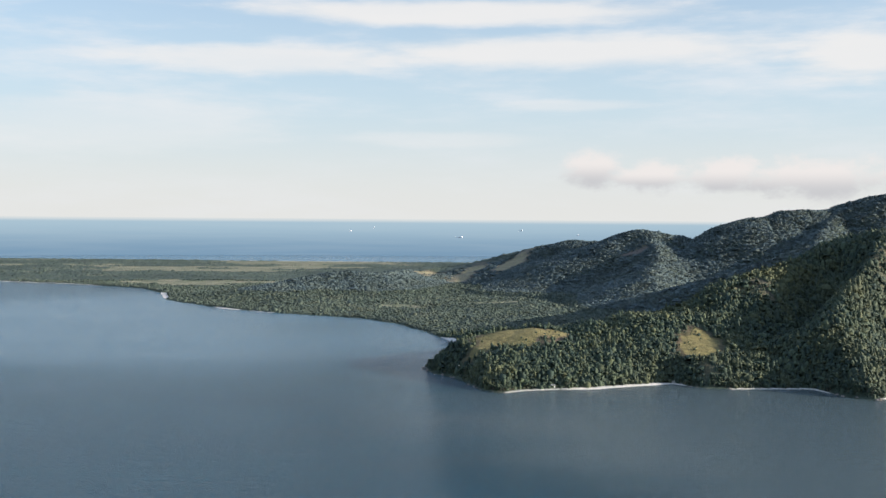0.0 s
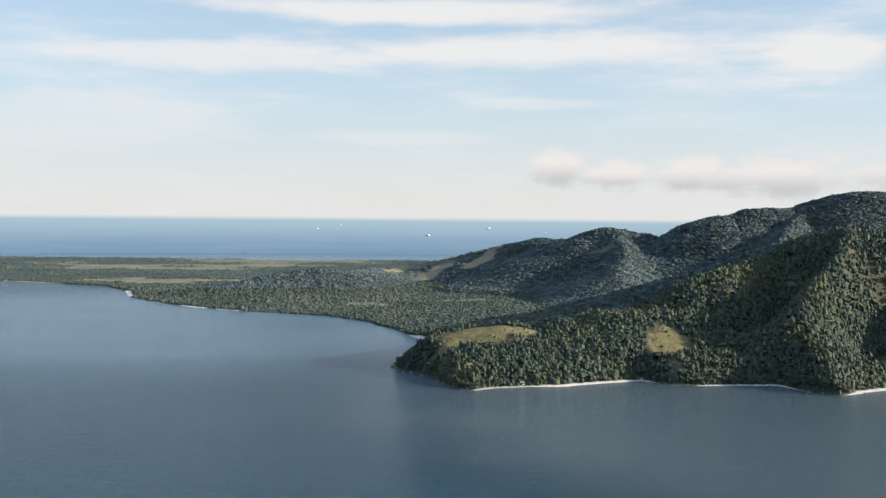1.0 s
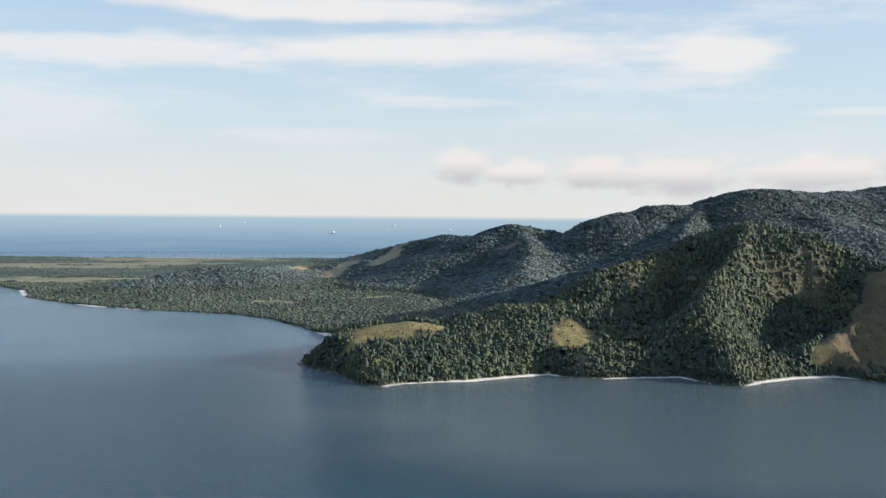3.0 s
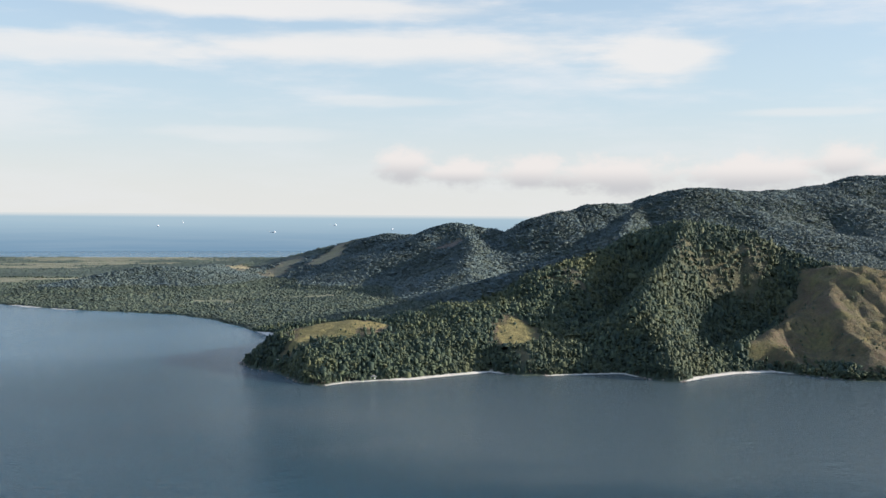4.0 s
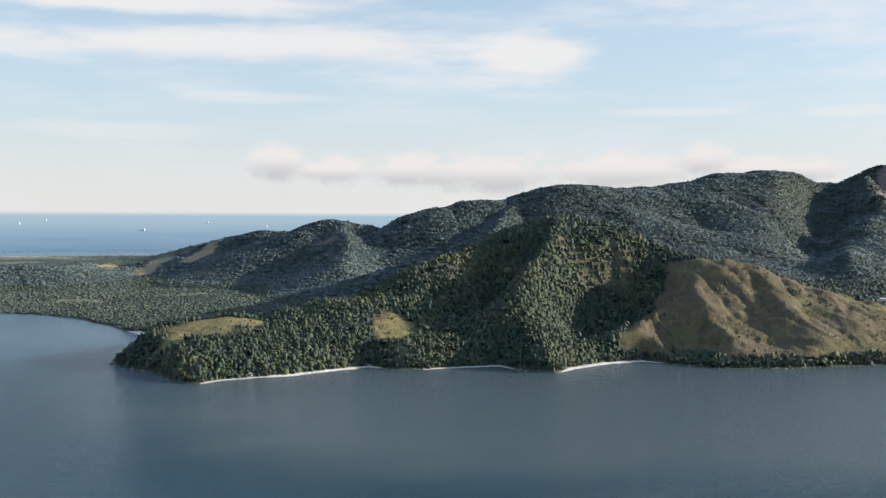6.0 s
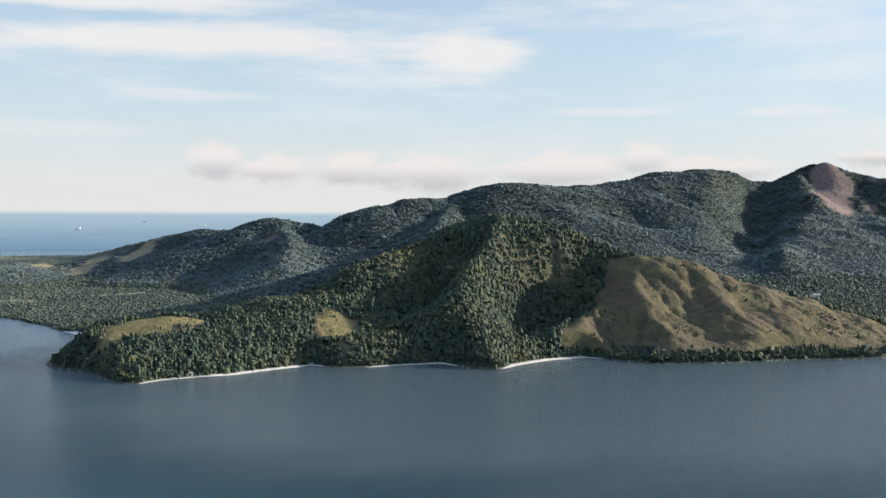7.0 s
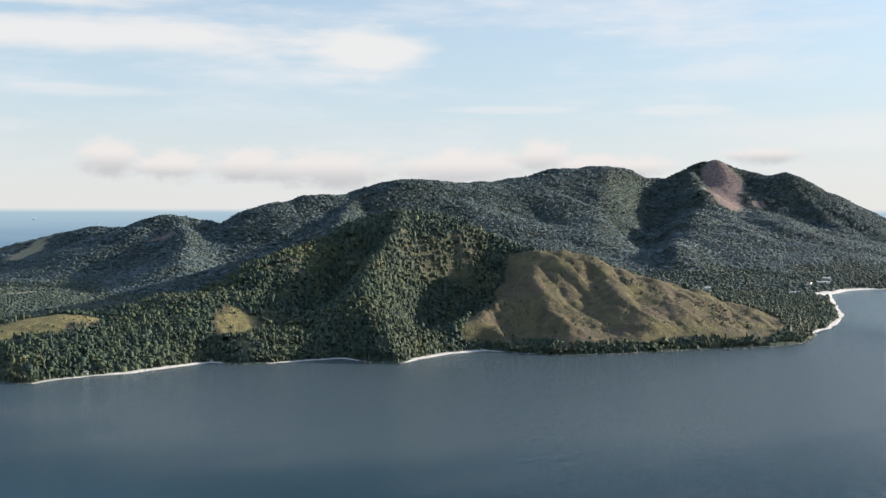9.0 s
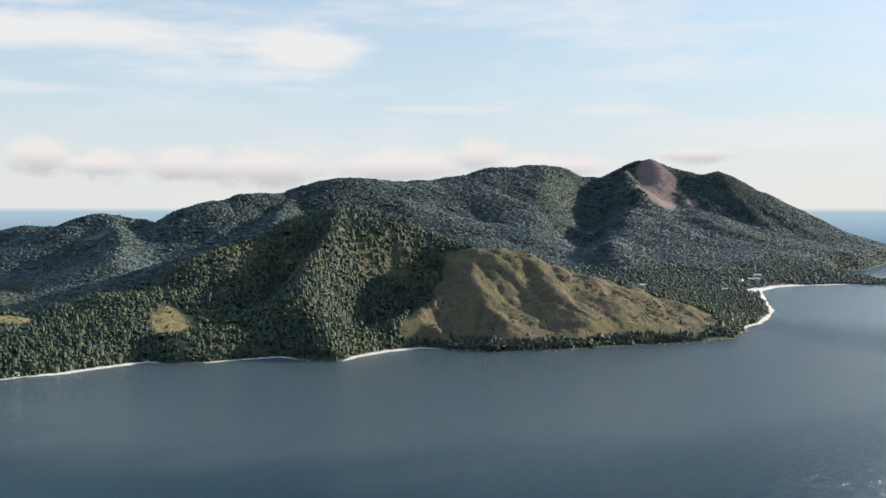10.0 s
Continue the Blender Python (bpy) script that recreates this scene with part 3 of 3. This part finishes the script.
def hill_wood(x, y, z, d, grass, sand, rock, fall, rnd):
    inside = (x < 1250) & (x > -60) & (y < 1350) & (y > 840)
    return ~inside & (d > 5) & (sand < 0.3) & (rock < 0.5) & (rnd > grass * 1.1) & ((fall < 0.32) | (rnd > 0.8))


def lowland(x, y, z):
    """Where the flat coastal plain lies, apart from the hills."""
    return (z < 13 + fbm(x, y, 120, 3, 51) * 5) & (x < 420) & (y > 1240)


def foothill(x, y, z):
    """The darker woods on the low ground between the hills and the mountain."""
    return (x >= 420) & (z < 30 + fbm(x, y, 160, 4, 53) * 16)


def hills_only(x, y, z, d, grass, sand, rock, fall, rnd):
    return hill_wood(x, y, z, d, grass, sand, rock, fall, rnd) & ~lowland(x, y, z) & ~foothill(x, y, z)


def plain_only(x, y, z, d, grass, sand, rock, fall, rnd):
    return hill_wood(x, y, z, d, grass, sand, rock, fall, rnd) & lowland(x, y, z) & (rnd > 0.5 * smooth(0.1, 0.35, fbm(x, y, 140, 3, 52)))


def low_wood(x, y, z, d, grass, sand, rock, fall, rnd):
    return (d > 8) & (sand < 0.3) & (rnd > 0.1 + grass * 1.1) & ((fall < 0.12) | (rnd > 0.85))


def foot_only(x, y, z, d, grass, sand, rock, fall, rnd):
    return hill_wood(x, y, z, d, grass, sand, rock, fall, rnd) & foothill(x, y, z)


plant("headland_forest", (-60, 840, 1250, 1350), 3.05, 4.5, 4.2, 2, LEAF_NEAR, near_wood, "dense dark green broadleaf forest on the headland slopes", 1, 3)
# low crowns in the hazed leaf colour keep far contrast soft
plant("mountain_forest_hazed", (-400, 1180, 2900, 2420), 4.8, 7.6, 1.75, 2, LEAF_FAR_HAZED, hills_only, "dense green forest covering the mountain and its foot", 2)
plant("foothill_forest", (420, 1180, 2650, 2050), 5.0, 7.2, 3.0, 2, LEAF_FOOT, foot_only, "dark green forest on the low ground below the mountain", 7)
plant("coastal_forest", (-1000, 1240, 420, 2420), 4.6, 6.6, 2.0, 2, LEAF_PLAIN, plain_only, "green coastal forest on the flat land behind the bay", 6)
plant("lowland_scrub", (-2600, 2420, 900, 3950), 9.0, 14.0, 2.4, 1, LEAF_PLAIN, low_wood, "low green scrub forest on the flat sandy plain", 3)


def scattered(x, y, z, d, grass, sand, rock, fall, rnd):
    return (d > 3) & (grass > 0.5) & (rnd < 0.05 + 0.28 * smooth(0.1, 0.5, fbm(x, y, 35, 3, 77)))


plant("grassland_bushes", (-20, 840, 1000, 1180), 5.0, 2.3, 1.7, 2, LEAF_NEAR, scattered, "scattered dark green bushes on the dry grass slopes", 4, 4)


# ---- things ----
def plain_material(name, a, b, rough, scale, metal=0.0):
    m, n, s = material(name)
    p = n.add("ShaderNodeTexCoord").outputs["Object"]
    n.put(s, "Base Color", n.mix(n.ramp(n.noise(p, scale, 5.0, 0.6), 0.35, 0.7), a, b)), n.put(s, "Roughness", rough), n.put(s, "Metallic", metal)
    bump(n, s, n.noise(p, scale * 6, 3.0), 0.3, 0.05)
    return m


WHITE_WALL = plain_material("whitewashed_wall", rgb(0.70, 0.69, 0.66), rgb(0.82, 0.81, 0.78), 0.85, 0.6)
ROOF_TILE = plain_material("clay_roof", rgb(0.30, 0.13, 0.08), rgb(0.42, 0.22, 0.14), 0.85, 1.5)
ROOF_PALE = plain_material("fibre_cement_roof", rgb(0.42, 0.40, 0.37), rgb(0.56, 0.54, 0.50), 0.85, 0.8)
DARK_WOOD = plain_material("dark_painted_wood", rgb(0.06, 0.045, 0.035), rgb(0.11, 0.08, 0.06), 0.7, 3.0)
PANE = plain_material("dark_window_glass", rgb(0.02, 0.025, 0.03), rgb(0.03, 0.035, 0.04), 0.1, 1.0)
# distance haze over the dark hulls is mixed into this pale blue-grey
HULL_HAZED = plain_material("hazed_hull_paint", rgb(0.28, 0.34, 0.40), rgb(0.34, 0.38, 0.43), 0.55, 0.1)
SHIP_WHITE = plain_material("white_ship_paint", rgb(0.75, 0.76, 0.76), rgb(0.84, 0.84, 0.83), 0.45, 0.2)
DECK = plain_material("red_oxide_deck", rgb(0.30, 0.24, 0.22), rgb(0.36, 0.30, 0.27), 0.7, 0.2)
BARK = plain_material("grey_bark", rgb(0.10, 0.08, 0.06), rgb(0.20, 0.17, 0.13), 0.9, 4.0)
STONE = plain_material("shore_boulder", rgb(0.12, 0.10, 0.085), rgb(0.30, 0.26, 0.22), 0.9, 0.7)


def part(name, bm, mat, parent, label="", smooth_shade=False):
    me = bpy.data.meshes.new(name)
    bmesh.ops.recalc_face_normals(bm, faces=bm.faces)
    bm.to_mesh(me)
    bm.free()
    for p in me.polygons:
        p.use_smooth = smooth_shade
    me.materials.append(mat)
    ob = new(name, me)
    ob.parent = parent
    if label:
        ob["label"] = label
    return ob


def box(x0, y0, z0, x1, y1, z1, bevel=0.0):
    bm = bmesh.new()
    bmesh.ops.create_cube(bm, size=1)
    for v in bm.verts:
        v.co = ((x0 + x1) / 2 + v.co.x * (x1 - x0), (y0 + y1) / 2 + v.co.y * (y1 - y0), (z0 + z1) / 2 + v.co.z * (z1 - z0))
    if bevel:
        bmesh.ops.bevel(bm, geom=bm.edges[:], offset=bevel, segments=1, affect="EDGES")
    return bm


def prism(points, y0, y1):
    """A shape in x and z, drawn out along y."""
    bm = bmesh.new()
    a = [bm.verts.new((x, y0, z)) for x, z in points]
    b = [bm.verts.new((x, y1, z)) for x, z in points]
    bm.faces.new(a), bm.faces.new(b[::-1])
    for i in range(len(points)):
        j = (i + 1) % len(points)
        bm.faces.new((a[i], b[i], b[j], a[j]))
    return bm


def ground_at(x, y):
    return float(heights(np.array([float(x)]), np.array([float(y)]))[0][0])


def house(x, y, turn, w, depth, h, roof_mat, label):
    """A small gabled house with a door and windows, standing on the ground."""
    ob = new("house")
    ob.matrix_world = pose(x, y, max(ground_at(x, y), 0.3) - 0.2, 0, 0, turn)
    part("wall", prism([(-w / 2, 0), (w / 2, 0), (w / 2, h), (0, h + w * 0.22), (-w / 2, h)], -depth / 2, depth / 2), WHITE_WALL, ob)
    t, e = 0.18, w / 2 + 0.5
    rise = w * 0.22
    slope = rise / (w / 2)
    top, low = h + rise + 0.05, h + 0.05 - 0.5 * slope
    part("roof", prism([(-e, low), (0, top), (e, low), (e, low + t), (0, top + t), (-e, low + t)], -depth / 2 - 0.4, depth / 2 + 0.4), roof_mat, ob, "weathered pitched roof")
    part("door", box(-0.5, -depth / 2 - 0.06, 0.1, 0.5, -depth / 2 + 0.02, 2.1), DARK_WOOD, ob, "dark wooden door")
    for k, cx in enumerate((-w * 0.32, w * 0.32)):
        win = part("window", box(cx - 0.6, -depth / 2 - 0.05, 1.0, cx + 0.6, -depth / 2 + 0.02, 2.0), DARK_WOOD, ob, "dark framed window")
        part("pane", box(cx - 0.5, -depth / 2 - 0.07, 1.08, cx + 0.5, -depth / 2 - 0.05, 1.92), PANE, win)
    return tagged(ob, label, "house", "houses on the shore")


house(99, 929, 8, 4.0, 3.4, 2.2, ROOF_PALE, "small white beach house with a pale pitched roof")
house(17, 999, -20, 3.4, 3.0, 2.1, ROOF_PALE, "tiny white shore hut among boulders and trees")
house(1394, 1404, 30, 9.0, 7.0, 4.6, ROOF_TILE, "white two-storey house with a tiled roof behind the beach")
house(1440, 1416, 62, 6.0, 22.0, 3.2, ROOF_PALE, "long low white building with a pale roof behind the beach")
house(1485, 1452, 62, 6.0, 14.0, 3.2, ROOF_PALE, "low white building with a pale roof behind trees")
house(1282, 1330, 50, 7.0, 20.0, 3.0, ROOF_PALE, "long white boathouse beside the sandy shore")
house(1170, 1412, 70, 6.0, 11.0, 2.4, ROOF_PALE, "long low white building in a forest clearing")


def ship(x, y, turn, length, label, loaded=True):
    """A cargo ship with its bridge at the stern."""
    ob = new("cargo_ship")
    ob.matrix_world = pose(x, y, float(rim_level(np.array(math.hypot(x, y)))) - length * 0.01, 0, 0, turn)
    beam, deep = length * 0.14, length * 0.036
    bm = bmesh.new()
    plan = [(-0.5, -0.42), (-0.47, -0.5), (0.36, -0.5), (0.45, -0.3), (0.5, 0), (0.45, 0.3), (0.36, 0.5), (-0.47, 0.5), (-0.5, 0.42)]
    low = [bm.verts.new((px * length * 0.96, py * beam * 0.8, -1.0)) for px, py in plan]
    top = [bm.verts.new((px * length, py * beam, deep * (1.35 if px > 0.4 else 1.0))) for px, py in plan]
    bm.faces.new(low[::-1]), bm.faces.new(top)
    for i in range(len(plan)):
        j = (i + 1) % len(plan)
        bm.faces.new((low[i], low[j], top[j], top[i]))
    part("hull", bm, HULL_HAZED, ob, "long hull painted pale as if by haze")
    part("deck", box(-length * 0.3, -beam * 0.4, deep * 0.9, length * 0.34, beam * 0.4, deep * 1.12), DECK, ob)
    tower = part("superstructure", box(-length * 0.46, -beam * 0.46, deep * 0.9, -length * 0.34, beam * 0.46, deep * 0.9 + length * 0.115, 0.3), SHIP_WHITE, ob, "tall white bridge block")
    part("window_band", box(-length * 0.339, -beam * 0.42, deep * 0.9 + length * 0.09, -length * 0.337, beam * 0.42, deep * 0.9 + length * 0.1), PANE, tower)
    part("funnel", box(-length * 0.49, -beam * 0.14, deep * 0.9, -length * 0.465, beam * 0.14, deep * 0.9 + length * 0.10, 0.2), SHIP_WHITE, ob)
    part("mast", box(length * 0.40, -0.4, deep, length * 0.405, 0.4, deep + length * 0.07), SHIP_WHITE, ob)
    for k in range(4):
        cx = -length * 0.24 + k * length * 0.15
        part("hatch_cover", box(cx, -beam * 0.3, deep * 1.1, cx + length * 0.11, beam * 0.3, deep * 1.35), DECK, ob)
    return tagged(ob, label, "ship", "ships at anchor")


ship(69, 4603, 128, 54, "cargo ship with a haze-paled hull and white bridge at anchor")
ship(-416, 4687, 100, 52, "distant white cargo ship seen end on at anchor")
ship(-315, 4764, 95, 42, "small distant white ship near the horizon")
ship(347, 4729, 120, 40, "pale distant cargo ship with a white bridge at anchor")
ship(597, 4627, 92, 46, "distant white ship beyond the wooded ridge")


def boulder(size, seed):
    rng = np.random.default_rng(seed)
    bm = bmesh.new()
    bmesh.ops.create_icosphere(bm, subdivisions=2, radius=size / 2)
    k = rng.uniform(-9, 9, 3)
    for v in bm.verts:
        v.co *= 0.75 + 0.5 * noise.noise(v.co * (1.6 / size) + Vector(k))
        v.co.z *= 0.7
    ob = part("boulder", bm, STONE, None)
    return tagged(ob, "rough grey-brown boulder at the water's edge", "rock", "boulders along the shore")


def shore_line(a, b, count, rng, inset, spread):
    """Places along the waterline between two corners of it."""
    line = SHORE[a:b + 1]
    legs = np.hypot(*np.diff(line, axis=0).T)
    for q in np.sort(rng.uniform(0, legs.sum(), count)):
        i = min(np.searchsorted(np.cumsum(legs), q), len(legs) - 1)
        t = (q - (np.cumsum(legs)[i] - legs[i])) / legs[i]
        p, way_on = line[i] + (line[i + 1] - line[i]) * t, (line[i + 1] - line[i]) / legs[i]
        inward = np.array([-way_on[1], way_on[0]])
        yield p + inward * (inset + rng.uniform(-spread, spread))


FIRST, LAST = len(BAY), len(BAY) + len(HEADLAND) + len(COVES) + 1
rng = np.random.default_rng(5)
rocks = [boulder(3.0, k) for k in range(5)]
placed = 0
spots = np.array(list(shore_line(FIRST, LAST, 230, rng, 0.6, 1.8)))
for (px, py), z, w in zip(spots, heights(spots[:, 0], spots[:, 1])[0], sand_width(spots[:, 0], spots[:, 1])):
    if w > 2 and rng.random() < 0.9:
        continue
    k = placed % 5
    m = pose(px, py, max(float(z), -0.3) + 0.1, 0, 0, rng.uniform(0, 360)) @ Matrix.Diagonal((*[rng.uniform(0.5, 1.3)] * 3, 1))
    if placed < 5:
        rocks[k].matrix_basis = m
    else:
        o = copy_thing(rocks[k], Matrix())
        o.matrix_basis = m
    placed += 1


def tree(seed, tall):
    """A broadleaf tree: tapered trunk, limbs, and a crown of many leafy clumps."""
    rng = np.random.default_rng(seed)
    ob = new("tree")
    bm = bmesh.new()

    def stem(a, b, r0, r1):
        bmesh.ops.create_cone(bm, segments=6, radius1=r0, radius2=r1, depth=(b - a).length, cap_ends=True,
                              matrix=Matrix.Translation((a + b) / 2) @ (b - a).to_track_quat("Z", "Y").to_matrix().to_4x4())

    fork = Vector((rng.normal(0, 0.2), rng.normal(0, 0.2), tall * 0.45))
    stem(Vector((0, 0, -0.4)), fork, 0.22, 0.15)
    tips = []
    for k in range(5):
        a = k * 1.257 + rng.normal(0, 0.3)
        tip = fork + Vector((math.cos(a) * tall * 0.24, math.sin(a) * tall * 0.24, tall * rng.uniform(0.12, 0.34)))
        stem(fork, tip, 0.11, 0.04)
        tips.append(tip)
    part("trunk", bm, BARK, ob, "grey-brown trunk and limbs")
    verts, tris, base = [], [], 0
    for k in range(26):
        c = tips[k % 5] + Vector(rng.normal(0, tall * 0.09, 3)) + Vector((0, 0, tall * 0.05))
        v, f = dome(rng, 2, 4)
        r = tall * rng.uniform(0.16, 0.26)
        v = (v - (0, 0, 0.4)) * (r, r, r * 0.8) + np.array(c)
        verts.append(v), tris.append(f + base)
        base += len(v)
    mesh_object("crown", np.concatenate(verts), np.concatenate(tris), LEAF_NEAR, ob)
    return tagged(ob, "dense green broadleaf tree at the wooded shore", "tree", "trees along the shore")


kinds = [tree(40 + k, 6.0) for k in range(6)]
placed = 0
spots = np.array(list(shore_line(FIRST, LAST, 440, rng, 6.5, 3.0)))
spot_z, spot_d, _ = heights(spots[:, 0], spots[:, 1])
for (px, py), z, d, w in zip(spots, spot_z, spot_d, sand_width(spots[:, 0], spots[:, 1])):
    if d < w + 1.5 or math.hypot(px - 99, py - 929) < 8 or math.hypot(px - 16, py - 996) < 6:
        continue
    g = rng.uniform(0.6, 1.1)
    m = pose(px, py, float(z), 0, 0, rng.uniform(0, 360)) @ Matrix.Diagonal((g, g, g * rng.uniform(0.85, 1.15), 1))
    o = kinds[placed % 6] if placed < 6 else copy_thing(kinds[placed % 6], Matrix())
    o.matrix_basis = m
    placed += 1
